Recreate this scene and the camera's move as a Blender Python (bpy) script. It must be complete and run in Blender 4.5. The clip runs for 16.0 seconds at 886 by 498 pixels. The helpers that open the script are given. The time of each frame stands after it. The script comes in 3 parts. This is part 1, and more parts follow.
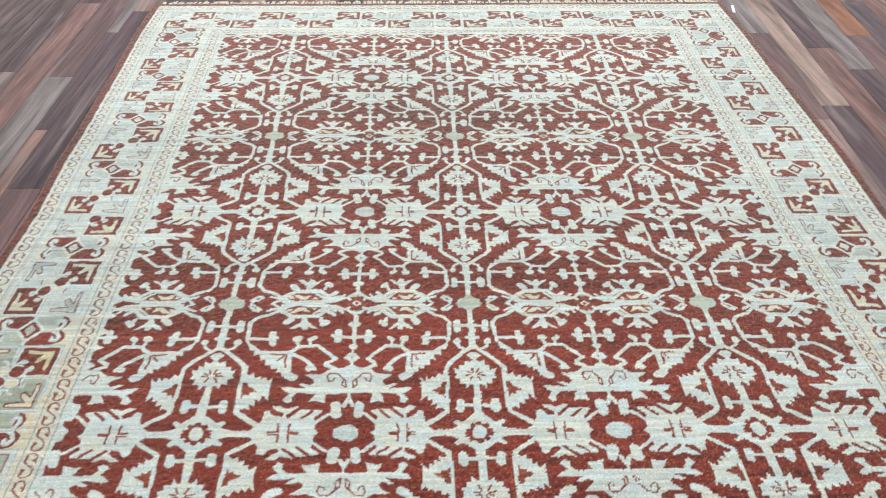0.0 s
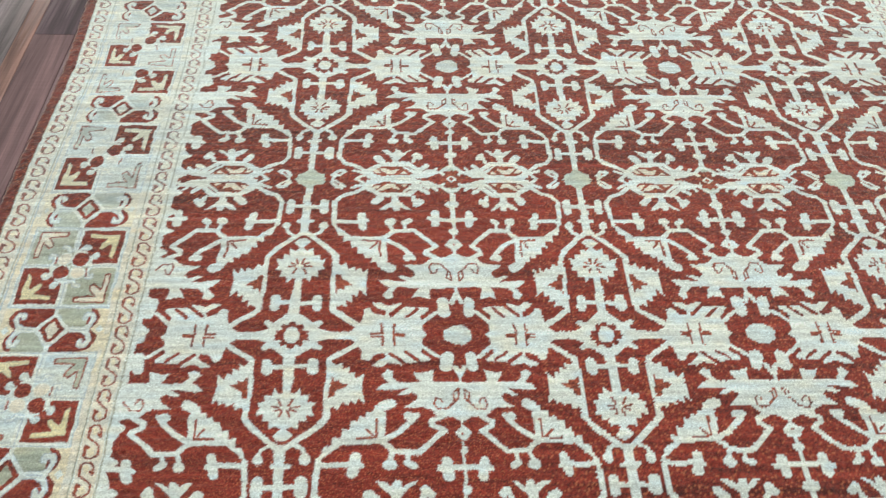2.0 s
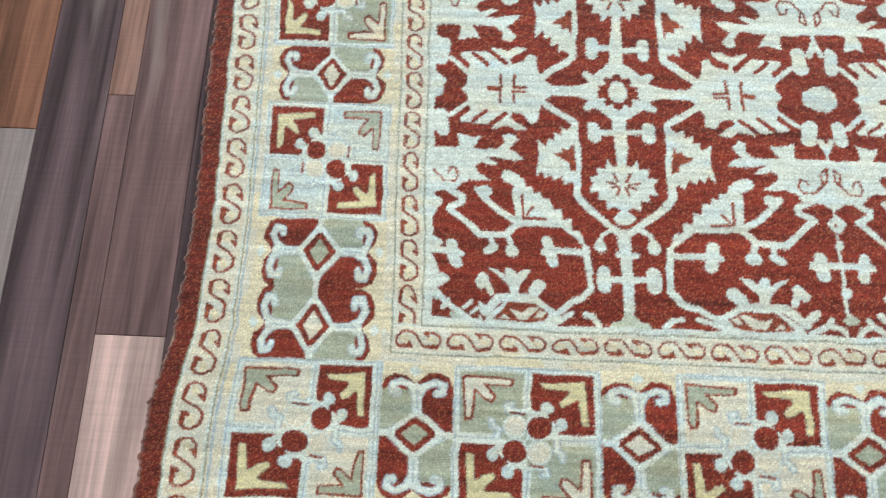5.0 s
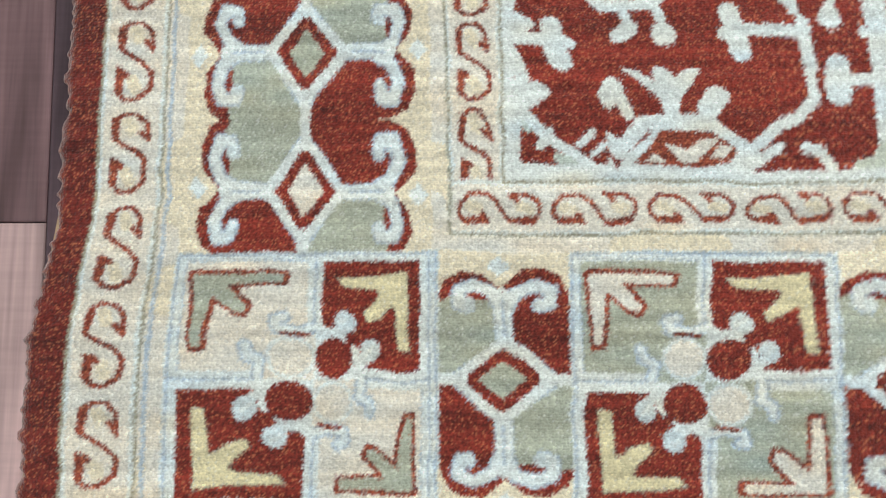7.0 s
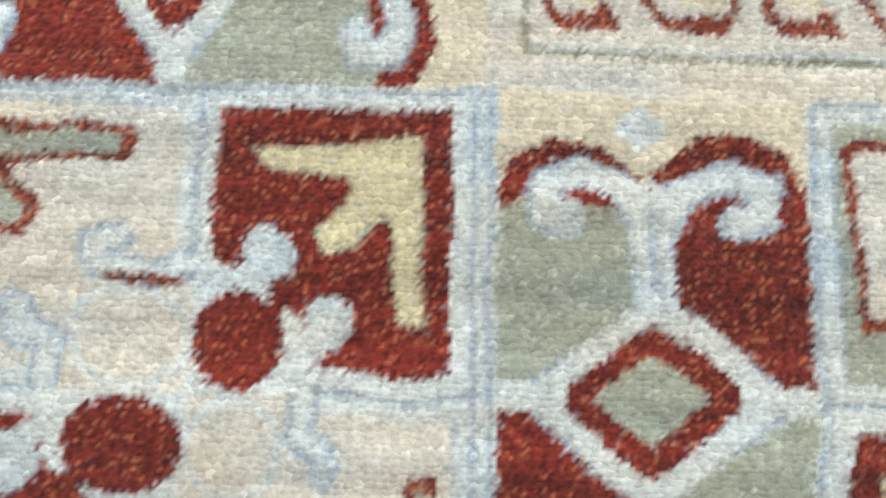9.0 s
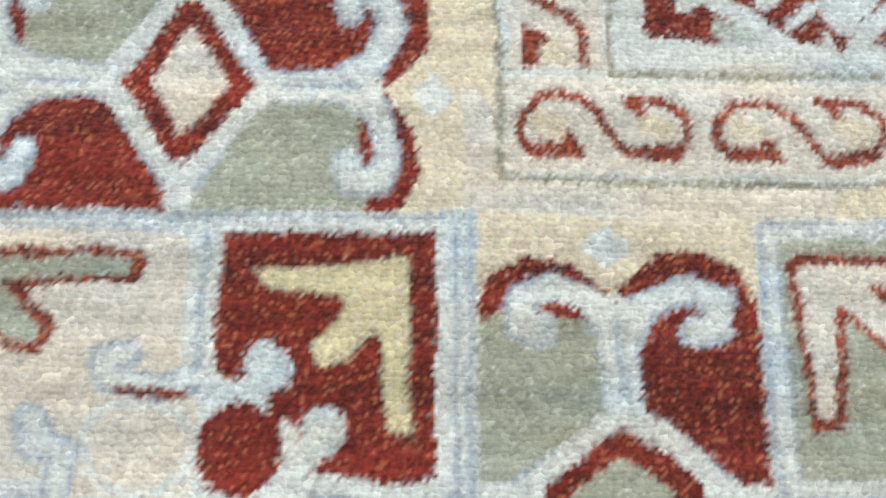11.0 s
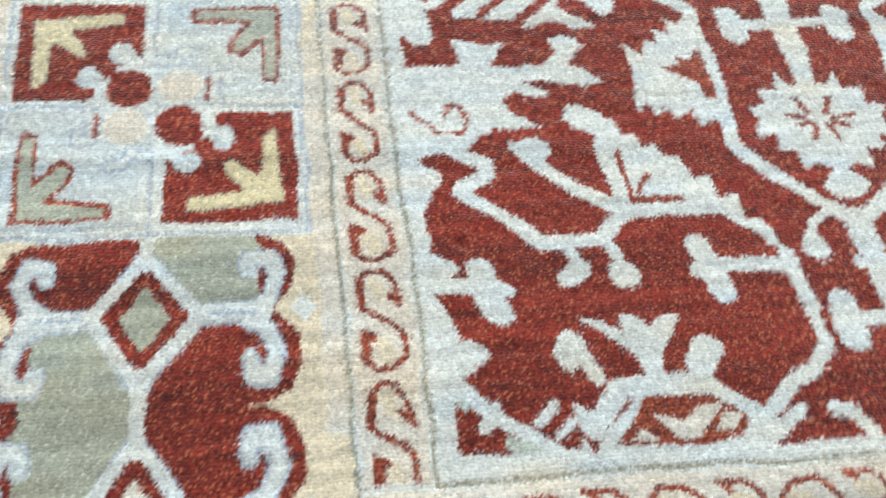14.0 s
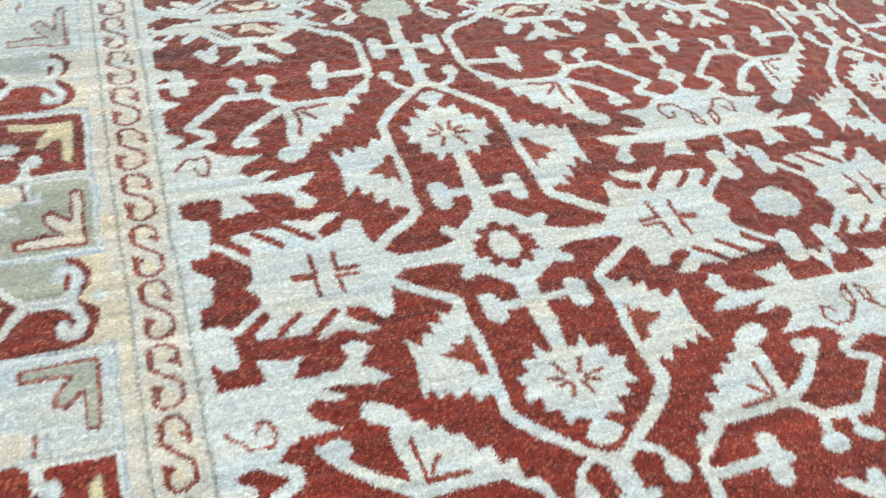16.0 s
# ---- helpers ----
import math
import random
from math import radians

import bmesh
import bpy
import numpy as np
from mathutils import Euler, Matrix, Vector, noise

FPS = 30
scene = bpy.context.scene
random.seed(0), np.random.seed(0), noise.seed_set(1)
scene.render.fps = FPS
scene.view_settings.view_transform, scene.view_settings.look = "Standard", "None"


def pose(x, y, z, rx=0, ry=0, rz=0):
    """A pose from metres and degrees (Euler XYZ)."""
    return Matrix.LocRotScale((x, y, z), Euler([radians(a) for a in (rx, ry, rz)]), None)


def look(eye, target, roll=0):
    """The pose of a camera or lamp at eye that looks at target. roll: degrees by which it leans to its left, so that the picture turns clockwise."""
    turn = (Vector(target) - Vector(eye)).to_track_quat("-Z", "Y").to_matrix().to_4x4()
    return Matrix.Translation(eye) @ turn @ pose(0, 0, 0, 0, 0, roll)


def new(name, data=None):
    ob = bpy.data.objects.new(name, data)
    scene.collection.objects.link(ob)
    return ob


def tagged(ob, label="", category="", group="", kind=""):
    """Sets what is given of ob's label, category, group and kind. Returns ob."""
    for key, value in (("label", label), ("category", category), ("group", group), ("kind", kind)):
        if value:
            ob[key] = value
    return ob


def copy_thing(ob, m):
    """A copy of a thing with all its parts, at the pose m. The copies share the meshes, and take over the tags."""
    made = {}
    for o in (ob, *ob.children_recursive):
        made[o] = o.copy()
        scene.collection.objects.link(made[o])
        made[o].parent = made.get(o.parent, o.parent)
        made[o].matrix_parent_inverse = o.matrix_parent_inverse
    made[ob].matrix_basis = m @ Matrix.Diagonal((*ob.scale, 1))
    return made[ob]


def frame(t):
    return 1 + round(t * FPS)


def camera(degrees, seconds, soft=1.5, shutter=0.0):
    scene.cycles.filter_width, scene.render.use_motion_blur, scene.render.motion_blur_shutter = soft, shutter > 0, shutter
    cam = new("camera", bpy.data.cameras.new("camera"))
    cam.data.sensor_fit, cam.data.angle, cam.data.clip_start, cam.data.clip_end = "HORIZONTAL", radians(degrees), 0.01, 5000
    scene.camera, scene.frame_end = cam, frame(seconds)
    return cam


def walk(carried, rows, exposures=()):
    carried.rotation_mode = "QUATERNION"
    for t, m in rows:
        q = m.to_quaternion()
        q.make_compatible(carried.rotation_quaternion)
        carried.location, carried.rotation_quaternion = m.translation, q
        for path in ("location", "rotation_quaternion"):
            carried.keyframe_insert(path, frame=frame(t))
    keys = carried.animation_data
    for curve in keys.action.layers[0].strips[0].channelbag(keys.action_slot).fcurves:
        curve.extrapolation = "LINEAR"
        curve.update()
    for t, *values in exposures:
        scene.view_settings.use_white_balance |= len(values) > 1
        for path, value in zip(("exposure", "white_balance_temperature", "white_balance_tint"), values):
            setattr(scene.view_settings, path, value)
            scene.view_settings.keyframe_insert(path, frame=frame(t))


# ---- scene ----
cam = camera(55.8, 16.0, soft=1.1)
PATH = [
    (0, (0.736, -0.693, 1.216), (0.805, 0.931, 0.051), 1.3),
    (0.5, (0.72, -0.686, 1.21), (0.792, 0.912, 0.01), 1.2),
    (1, (0.686, -0.649, 1.205), (0.754, 0.898, -0.061), 1.3),
    (1.5, (0.611, -0.556, 1.188), (0.665, 0.929, -0.15), 1.3),
    (2, (0.536, -0.449, 1.159), (0.6, 0.891, -0.324), 2.0),
    (2.5, (0.486, -0.396, 1.147), (0.449, 0.831, -0.432), -0.2),
    (3, (0.413, -0.36, 1.127), (0.414, 0.777, -0.518), 2.7),
    (3.5, (0.272, -0.322, 1.126), (0.263, 0.752, -0.561), -0.7),
    (4, (0.19, -0.295, 1.113), (0.166, 0.685, -0.631), -2.5),
    (4.5, (0.206, -0.264, 1.078), (0.174, 0.589, -0.73), -0.2),
    (5, (0.123, -0.216, 1.043), (0.068, 0.453, -0.842), -2.2),
    (5.2, (0.082, -0.192, 1.032), (0.035, 0.426, -0.87), -3.1),
    (7.3, (0.041, -0.064, 0.502), (-0.035, 0.152, -1.485), -19.3),
    (7.5, (0.032, -0.071, 0.455), (-0.015, 0.174, -1.529), -10.4),
    (8, (0.013, -0.073, 0.338), (0.021, 0.162, -1.648), 2.4),
    (8.2, (0.012, -0.076, 0.297), (0.053, 0.156, -1.689), 10.6),
    (10.3, (-0.004, -0.079, 0.228), (0.016, 0.212, -1.75), 6.2),
    (10.5, (-0.004, -0.071, 0.236), (0.068, 0.21, -1.743), 16.7),
    (11, (0.004, -0.066, 0.269), (0.085, 0.33, -1.69), 12.1),
    (11.5, (0.007, -0.069, 0.288), (0.153, 0.463, -1.634), 15.3),
    (12, (0.013, -0.057, 0.327), (0.143, 0.593, -1.56), 9.9),
    (12.5, (0.017, -0.053, 0.34), (0.178, 0.669, -1.518), 10.0),
    (13, (0.025, -0.05, 0.362), (0.204, 0.768, -1.454), 9.2),
    (13.5, (0.027, -0.042, 0.38), (0.242, 0.8, -1.421), 10.6),
    (14, (0.029, -0.038, 0.409), (0.277, 0.888, -1.347), 10.6),
    (14.5, (0.03, -0.035, 0.446), (0.356, 1.024, -1.22), 10.4),
    (15, (0.047, -0.032, 0.464), (0.46, 1.089, -1.14), 9.5),
    (15.5, (0.06, -0.038, 0.494), (0.584, 1.165, -1.016), 9.2),
    (16, (0.07, -0.048, 0.514), (0.647, 1.224, -0.918), 9.0),
]

walk(cam, [(t, look(eye, target, roll)) for t, eye, target, roll in PATH],
     exposures=[(0, -0.18, 6600, 8), (2.5, -0.16, 6750, 4), (4.5, -0.08, 6600, 3), (7.5, -0.03, 6500, 10), (11, -0.06, 6500, 12), (14, -0.03, 6450, 11), (16, -0.05, 6500, 10)])

# ---- light: a showroom with rows of ceiling panels ----
world = bpy.data.worlds.new("world")
scene.world = world
world.use_nodes = True
world.node_tree.nodes["Background"].inputs["Color"].default_value = (0.8, 0.9, 1.0, 1)
world.node_tree.nodes["Background"].inputs["Strength"].default_value = 0.02
ROOM = (-4.0, 6.0, -4.0, 7.0, 3.0)
PANELS = [(x, y) for y in (-2.6, 0.2, 3.0, 5.6) for x in (-2.2, 0.9, 4.0)]
POWER = {-2.6: 13, 0.2: 20, 3.0: 36, 5.6: 68}
for x, y in PANELS:
    lamp = bpy.data.lights.new("ceiling_lamp", "AREA")
    lamp.shape, lamp.size, lamp.size_y = "RECTANGLE", 1.2, 0.6
    lamp.energy, lamp.color = POWER[y], (0.92, 0.98, 0.99)
    new("ceiling_lamp", lamp).matrix_world = pose(x, y, ROOM[4] - 0.06)


# ---- materials ----
def srgb(r, g, b):
    return tuple(((v / 255) / 12.92 if v < 10 else ((v / 255 + 0.055) / 1.055) ** 2.4) for v in (r, g, b))


def material(name):
    mat = bpy.data.materials.new(name)
    mat.use_nodes = True
    nodes, links = mat.node_tree.nodes, mat.node_tree.links
    return mat, nodes, links, nodes["Principled BSDF"]


def node(nodes, links, kind, feeds=(), operation="", attribute_name="", data_type="", **values):
    n = nodes.new(kind)
    if operation:
        n.operation = operation
    if attribute_name:
        n.attribute_name = attribute_name
    if data_type:
        n.data_type = data_type
    for key, value in values.items():
        n.inputs[key].default_value = value
    for socket, source in feeds:
        links.new(source, n.inputs[socket])
    return n


def plain(name, colour, rough=0.6, grain=60.0, depth=0.15):
    mat, nodes, links, bsdf = material(name)
    co = node(nodes, links, "ShaderNodeTexCoord").outputs["Object"]
    a = node(nodes, links, "ShaderNodeTexNoise", [("Vector", co)], Scale=grain, Detail=5.0)
    b = node(nodes, links, "ShaderNodeTexNoise", [("Vector", co)], Scale=grain * 0.06, Detail=3.0)
    mix = node(nodes, links, "ShaderNodeMath", [(0, a.outputs[0]), (1, b.outputs[0])], operation="ADD")
    ramp = node(nodes, links, "ShaderNodeValToRGB", [("Fac", mix.outputs[0])])
    ramp.color_ramp.elements[0].position, ramp.color_ramp.elements[1].position = 0.6, 1.4
    ramp.color_ramp.elements[0].color = (*[c * (1 - depth) for c in colour], 1)
    ramp.color_ramp.elements[1].color = (*[min(1, c * (1 + depth)) for c in colour], 1)
    links.new(ramp.outputs[0], bsdf.inputs["Base Color"])
    bump = node(nodes, links, "ShaderNodeBump", [("Height", a.outputs[0])], Strength=0.2, Distance=0.002)
    links.new(bump.outputs[0], bsdf.inputs["Normal"])
    bsdf.inputs["Roughness"].default_value = rough
    return mat


def wool_material():
    """Knotted wool: the dye of each knot, broken up by tufts, strands, weft lines and painted glints."""
    mat, nodes, links, bsdf = material("wool")
    dye = node(nodes, links, "ShaderNodeAttribute", attribute_name="dye")
    co = node(nodes, links, "ShaderNodeTexCoord").outputs["Object"]
    squash = node(nodes, links, "ShaderNodeMapping", [("Vector", co)], Scale=(1.0, 1.25, 0.3))
    tuft = node(nodes, links, "ShaderNodeTexVoronoi", [("Vector", squash.outputs[0])], Scale=420.0, Randomness=0.7)
    fibre = node(nodes, links, "ShaderNodeTexNoise", [("Vector", co)], Scale=460.0, Detail=4.0)
    streak = node(nodes, links, "ShaderNodeMapping", [("Vector", co)], Scale=(9.0, 130.0, 1.0))
    weft = node(nodes, links, "ShaderNodeTexNoise", [("Vector", streak.outputs[0])], Scale=1.0, Detail=3.0)
    shade = node(nodes, links, "ShaderNodeMapRange", [("Value", tuft.outputs["Color"])])
    shade.inputs["To Min"].default_value, shade.inputs["To Max"].default_value = 0.84, 1.16
    strand = node(nodes, links, "ShaderNodeMapRange", [("Value", fibre.outputs[0])])
    strand.inputs["From Min"].default_value, strand.inputs["From Max"].default_value = 0.3, 0.7
    strand.inputs["To Min"].default_value, strand.inputs["To Max"].default_value = 0.86, 1.15
    line = node(nodes, links, "ShaderNodeMapRange", [("Value", weft.outputs[0])])
    line.inputs["From Min"].default_value, line.inputs["From Max"].default_value = 0.3, 0.7
    line.inputs["To Min"].default_value, line.inputs["To Max"].default_value = 0.85, 1.15
    m1 = node(nodes, links, "ShaderNodeMath", [(0, shade.outputs[0]), (1, strand.outputs[0])], operation="MULTIPLY")
    m0 = node(nodes, links, "ShaderNodeMath", [(0, m1.outputs[0]), (1, line.outputs[0])], operation="MULTIPLY")
    # glints on single tufts, painted by brightening the base colour
    spark = node(nodes, links, "ShaderNodeTexWhiteNoise", [("Vector", tuft.outputs["Color"])])
    gleam = node(nodes, links, "ShaderNodeMapRange", [("Value", spark.outputs["Value"])])
    gleam.inputs["From Min"].default_value, gleam.inputs["From Max"].default_value = 0.88, 1.0
    gleam.inputs["To Min"].default_value, gleam.inputs["To Max"].default_value = 1.0, 1.22
    m2 = node(nodes, links, "ShaderNodeMath", [(0, m0.outputs[0]), (1, gleam.outputs[0])], operation="MULTIPLY")
    tint = node(nodes, links, "ShaderNodeVectorMath", [(0, dye.outputs["Color"]), (1, m2.outputs[0])], operation="MULTIPLY")
    links.new(tint.outputs[0], bsdf.inputs["Base Color"])
    high = node(nodes, links, "ShaderNodeMath", [(0, fibre.outputs[0]), (1, tuft.outputs["Distance"])], operation="SUBTRACT")
    bump = node(nodes, links, "ShaderNodeBump", [("Height", high.outputs[0])], Strength=0.5, Distance=0.0012)
    links.new(bump.outputs[0], bsdf.inputs["Normal"])
    bsdf.inputs["Roughness"].default_value = 0.72
    bsdf.inputs["Specular IOR Level"].default_value = 0.25
    bsdf.inputs["Sheen Weight"].default_value = 0.6
    bsdf.inputs["Sheen Roughness"].default_value = 0.45
    bsdf.inputs["Sheen Tint"].default_value = (1.0, 0.97, 0.93, 1)
    return mat


def plank_material():
    """Printed laminate: each board has its own brown, with long grain, pale streaks and saw marks."""
    mat, nodes, links, bsdf = material("laminate")
    tone = node(nodes, links, "ShaderNodeAttribute", attribute_name="tone")
    seed = node(nodes, links, "ShaderNodeAttribute", attribute_name="seed")
    co = node(nodes, links, "ShaderNodeTexCoord").outputs["Object"]
    slide = node(nodes, links, "ShaderNodeMath", [(0, seed.outputs["Fac"])], operation="MULTIPLY")
    slide.inputs[1].default_value = 37.0
    away = node(nodes, links, "ShaderNodeVectorMath", [(0, co), (1, slide.outputs[0])], operation="ADD")
    long1 = node(nodes, links, "ShaderNodeMapping", [("Vector", away.outputs[0])], Scale=(24.0, 1.5, 1.0))
    long2 = node(nodes, links, "ShaderNodeMapping", [("Vector", away.outputs[0])], Scale=(190.0, 7.0, 1.0))
    saw = node(nodes, links, "ShaderNodeMapping", [("Vector", away.outputs[0])], Scale=(14.0, 260.0, 1.0))
    swirl = node(nodes, links, "ShaderNodeTexNoise", [("Vector", long1.outputs[0])], Scale=1.0, Detail=4.0, Distortion=1.2)
    grain = node(nodes, links, "ShaderNodeTexNoise", [("Vector", long2.outputs[0])], Scale=1.0, Detail=5.0)
    cut = node(nodes, links, "ShaderNodeTexNoise", [("Vector", saw.outputs[0])], Scale=1.0, Detail=2.0)
    wide = node(nodes, links, "ShaderNodeMapRange", [("Value", swirl.outputs[0])])
    wide.inputs["From Min"].default_value, wide.inputs["From Max"].default_value = 0.3, 0.7
    wide.inputs["To Min"].default_value, wide.inputs["To Max"].default_value = 0.55, 1.85
    fine = node(nodes, links, "ShaderNodeMapRange", [("Value", grain.outputs[0])])
    fine.inputs["From Min"].default_value, fine.inputs["From Max"].default_value = 0.3, 0.7
    fine.inputs["To Min"].default_value, fine.inputs["To Max"].default_value = 0.82, 1.18
    marks = node(nodes, links, "ShaderNodeMapRange", [("Value", cut.outputs[0])])
    marks.inputs["From Min"].default_value, marks.inputs["From Max"].default_value = 0.3, 0.7
    marks.inputs["To Min"].default_value, marks.inputs["To Max"].default_value = 0.95, 1.05
    a = node(nodes, links, "ShaderNodeMath", [(0, wide.outputs[0]), (1, fine.outputs[0])], operation="MULTIPLY")
    b = node(nodes, links, "ShaderNodeMath", [(0, a.outputs[0]), (1, marks.outputs[0])], operation="MULTIPLY")
    c = node(nodes, links, "ShaderNodeVectorMath", [(0, tone.outputs["Color"]), (1, b.outputs[0])], operation="MULTIPLY")
    links.new(c.outputs[0], bsdf.inputs["Base Color"])
    lane = node(nodes, links, "ShaderNodeMapping", [("Vector", away.outputs[0])], Scale=(22.0, 1.4, 1.0))
    worn = node(nodes, links, "ShaderNodeTexNoise", [("Vector", lane.outputs[0])], Scale=1.0, Detail=6.0, Distortion=0.6)
    much = node(nodes, links, "ShaderNodeMapRange", [("Value", worn.outputs[0])])
    much.inputs["From Min"].default_value, much.inputs["From Max"].default_value = 0.56, 0.70
    much.inputs["To Max"].default_value = 0.55
    pale = node(nodes, links, "ShaderNodeMix", data_type="RGBA")
    links.new(much.outputs[0], pale.inputs[0])
    links.new(c.outputs[0], pale.inputs[6])
    pale.inputs[7].default_value = (*srgb(162, 146, 146), 1)
    links.new(pale.outputs[2], bsdf.inputs["Base Color"])
    bump = node(nodes, links, "ShaderNodeBump", [("Height", b.outputs[0])], Strength=0.12, Distance=0.001)
    links.new(bump.outputs[0], bsdf.inputs["Normal"])
    rough = node(nodes, links, "ShaderNodeMapRange", [("Value", swirl.outputs[0])])
    bsdf.inputs["Specular IOR Level"].default_value = 0.12
    rough.inputs["To Min"].default_value, rough.inputs["To Max"].default_value = 0.46, 0.64
    links.new(rough.outputs[0], bsdf.inputs["Roughness"])
    return mat


WOOL = wool_material()
LAMINATE = plank_material()
JOINT = plain("joint_dark", srgb(48, 38, 36), 0.8)
PAINT = plain("wall_paint", srgb(226, 226, 222), 0.8, 30.0, 0.04)
BACKING = plain("rug_backing", srgb(176, 150, 120), 0.95, 300.0, 0.2)
COTTON = plain("cotton_fringe", srgb(214, 208, 194), 0.95, 400.0, 0.15)
PAPER = plain("paper_tag", srgb(238, 240, 242), 0.6, 90.0, 0.03)
DIFFUSER = plain("diffuser", srgb(240, 240, 240), 0.5, 20.0, 0.02)
STEEL = plain("white_steel", srgb(225, 225, 225), 0.4, 40.0, 0.04)


# ---- mesh helpers ----
def box(bm, x0, x1, y0, y1, z0, z1, bevel=0.0):
    verts = [bm.verts.new((x, y, z)) for z in (z0, z1) for y in (y0, y1) for x in (x0, x1)]
    for f in ((0, 2, 3, 1), (4, 5, 7, 6), (0, 1, 5, 4), (2, 6, 7, 3), (0, 4, 6, 2), (1, 3, 7, 5)):
        bm.faces.new([verts[i] for i in f])
    if bevel:
        bmesh.ops.bevel(bm, geom=bm.edges[:], offset=bevel, segments=1, affect="EDGES")


def part(name, bm, mat, parent=None, label=""):
    mesh = bpy.data.meshes.new(name)
    bm.to_mesh(mesh)
    bm.free()
    mesh.materials.append(mat)
    ob = new(name, mesh)
    ob.parent = parent
    return tagged(ob, label) if label else ob


# ---- the room ----
def room():
    x0, x1, y0, y1, h = ROOM
    sides = (("wall_south", (x0 - .15, x1 + .15, y0 - .15, y0)), ("wall_north", (x0 - .15, x1 + .15, y1, y1 + .15)),
             ("wall_west", (x0 - .15, x0, y0, y1)), ("wall_east", (x1, x1 + .15, y0, y1)))
    for name, (a, b, c, d) in sides:
        bm = bmesh.new()
        box(bm, a, b, c, d, -0.02, h)
        tagged(part(name, bm, PAINT), "plain white painted showroom wall", "wall", kind="structure")
    bm = bmesh.new()
    box(bm, x0 - .15, x1 + .15, y0 - .15, y1 + .15, h, h + 0.12)
    tagged(part("ceiling", bm, PAINT), "plain white ceiling with light panels", "ceiling", kind="structure")
    first = None
    for x, y in PANELS:
        if first is None:
            first = new("ceiling_light")
            bm = bmesh.new()
            for a, b, c, d in ((-.65, .65, -.35, -.31), (-.65, .65, .31, .35), (-.65, -.61, -.31, .31), (.61, .65, -.31, .31)):
                box(bm, a, b, c, d, -0.05, 0, 0.003)
            part("frame", bm, STEEL, first)
            bm = bmesh.new()
            box(bm, -.605, .605, -.305, .305, -0.02, -0.002, 0.002)
            part("diffuser", bm, DIFFUSER, first)
            first.matrix_basis = pose(x, y, h)
            tagged(first, "white rectangular ceiling light panel, lit", "ceiling light", group="ceiling lights")
        else:
            copy_thing(first, pose(x, y, h))


room()

# ---- the rug: nominal plan in metres, field first, then the bands round it ----
FX0, FX1, FY0, FY1 = 0.080, 1.690, 0.055, 2.412
BAND = {"left": 1.0, "right": 1.0, "bottom": 0.955, "top": 1.04}
STRIP, GUARD, MAIN0, MAIN1, OUTER0, OUTER1, EDGE = 0.008, 0.049, 0.060, 0.244, 0.260, 0.312, 0.342
COLS = [0.067, 0.325, 0.607, 0.860, 1.125, 1.395, 1.690]
ROWS = [0.047, 0.392, 0.778, 1.158, 1.577, 2.006, 2.418]
HEARTS = {"left": [0.040, 0.141, 0.407, 0.690, 0.995, 1.379, 1.688, 2.025, 2.333, 2.435],
          "right": [0.040, 0.141, 0.407, 0.690, 0.995, 1.382, 1.700, 2.030, 2.338, 2.442],
          "bottom": [0.070, 0.342, 0.615, 0.887, 1.159, 1.430, 1.700],
          "top": [0.030, 0.311, 0.597, 0.874, 1.168, 1.435, 1.725]}
# scroll bands: where one scroll has its middle, and the pitch, along the sides and along the ends
SCROLLS = {200000: ((0.0695, 0.067), (0.0633, 0.0660)), 210000: ((0.0685, 0.067), (0.0675, 0.0670))}
X0, X1 = FX0 - EDGE, FX1 + EDGE
Y0, Y1 = FY0 - EDGE * 0.955, FY1 + EDGE * 1.04
DYES = {"red": srgb(131, 46, 33), "brown": srgb(142, 66, 46), "light": srgb(222, 230, 226), "pale": srgb(208, 220, 220),
        "cream": srgb(226, 221, 206), "yellow": srgb(223, 213, 172), "straw": srgb(229, 219, 192), "green": srgb(174, 180, 162), "blue": srgb(178, 193, 203),
        "olive": srgb(162, 160, 140), "edge": srgb(108, 36, 27), "sage": srgb(197, 207, 194)}
DYE_NAMES = list(DYES)


class Tile:
    """A small drawing on a 1 mm grid: filled shapes and strokes, each with a dye."""

    def __init__(self, x0, x1, y0, y1, ground):
        self.x0, self.y0, self.step = x0, y0, 0.5
        xs, ys = np.arange(x0, x1, 0.5) + 0.25, np.arange(y0, y1, 0.5) + 0.25
        self.x, self.y = np.meshgrid(xs, ys, indexing="ij")
        self.dye = np.full(self.x.shape, DYE_NAMES.index(ground), np.int16)
        self.motif = np.zeros(self.x.shape, np.int16)
        self.now = 0

    def draw(self, dye, width, *flat):
        p = np.array(flat, float).reshape(-1, 2)
        if width == 0:
            inside = np.zeros(self.x.shape, bool)
            for (ax, ay), (bx, by) in zip(p, np.roll(p, -1, 0)):
                if ay != by:
                    cross = (ay > self.y) != (by > self.y)
                    inside ^= cross & (self.x < (bx - ax) * (self.y - ay) / (by - ay) + ax)
        else:
            inside = np.zeros(self.x.shape, bool)
            for (ax, ay), (bx, by) in zip(p[:-1], p[1:]):
                dx, dy = bx - ax, by - ay
                t = np.clip(((self.x - ax) * dx + (self.y - ay) * dy) / max(dx * dx + dy * dy, 1e-6), 0, 1)
                inside |= (self.x - ax - t * dx) ** 2 + (self.y - ay - t * dy) ** 2 < width * width / 4
        self.dye[inside] = DYE_NAMES.index(dye)
        self.motif[inside] = self.now

    def at(self, x, y, what):
        i = np.clip(((x - self.x0) / self.step).astype(int), 0, self.x.shape[0] - 1)
        j = np.clip(((y - self.y0) / self.step).astype(int), 0, self.x.shape[1] - 1)
        return what[i, j]



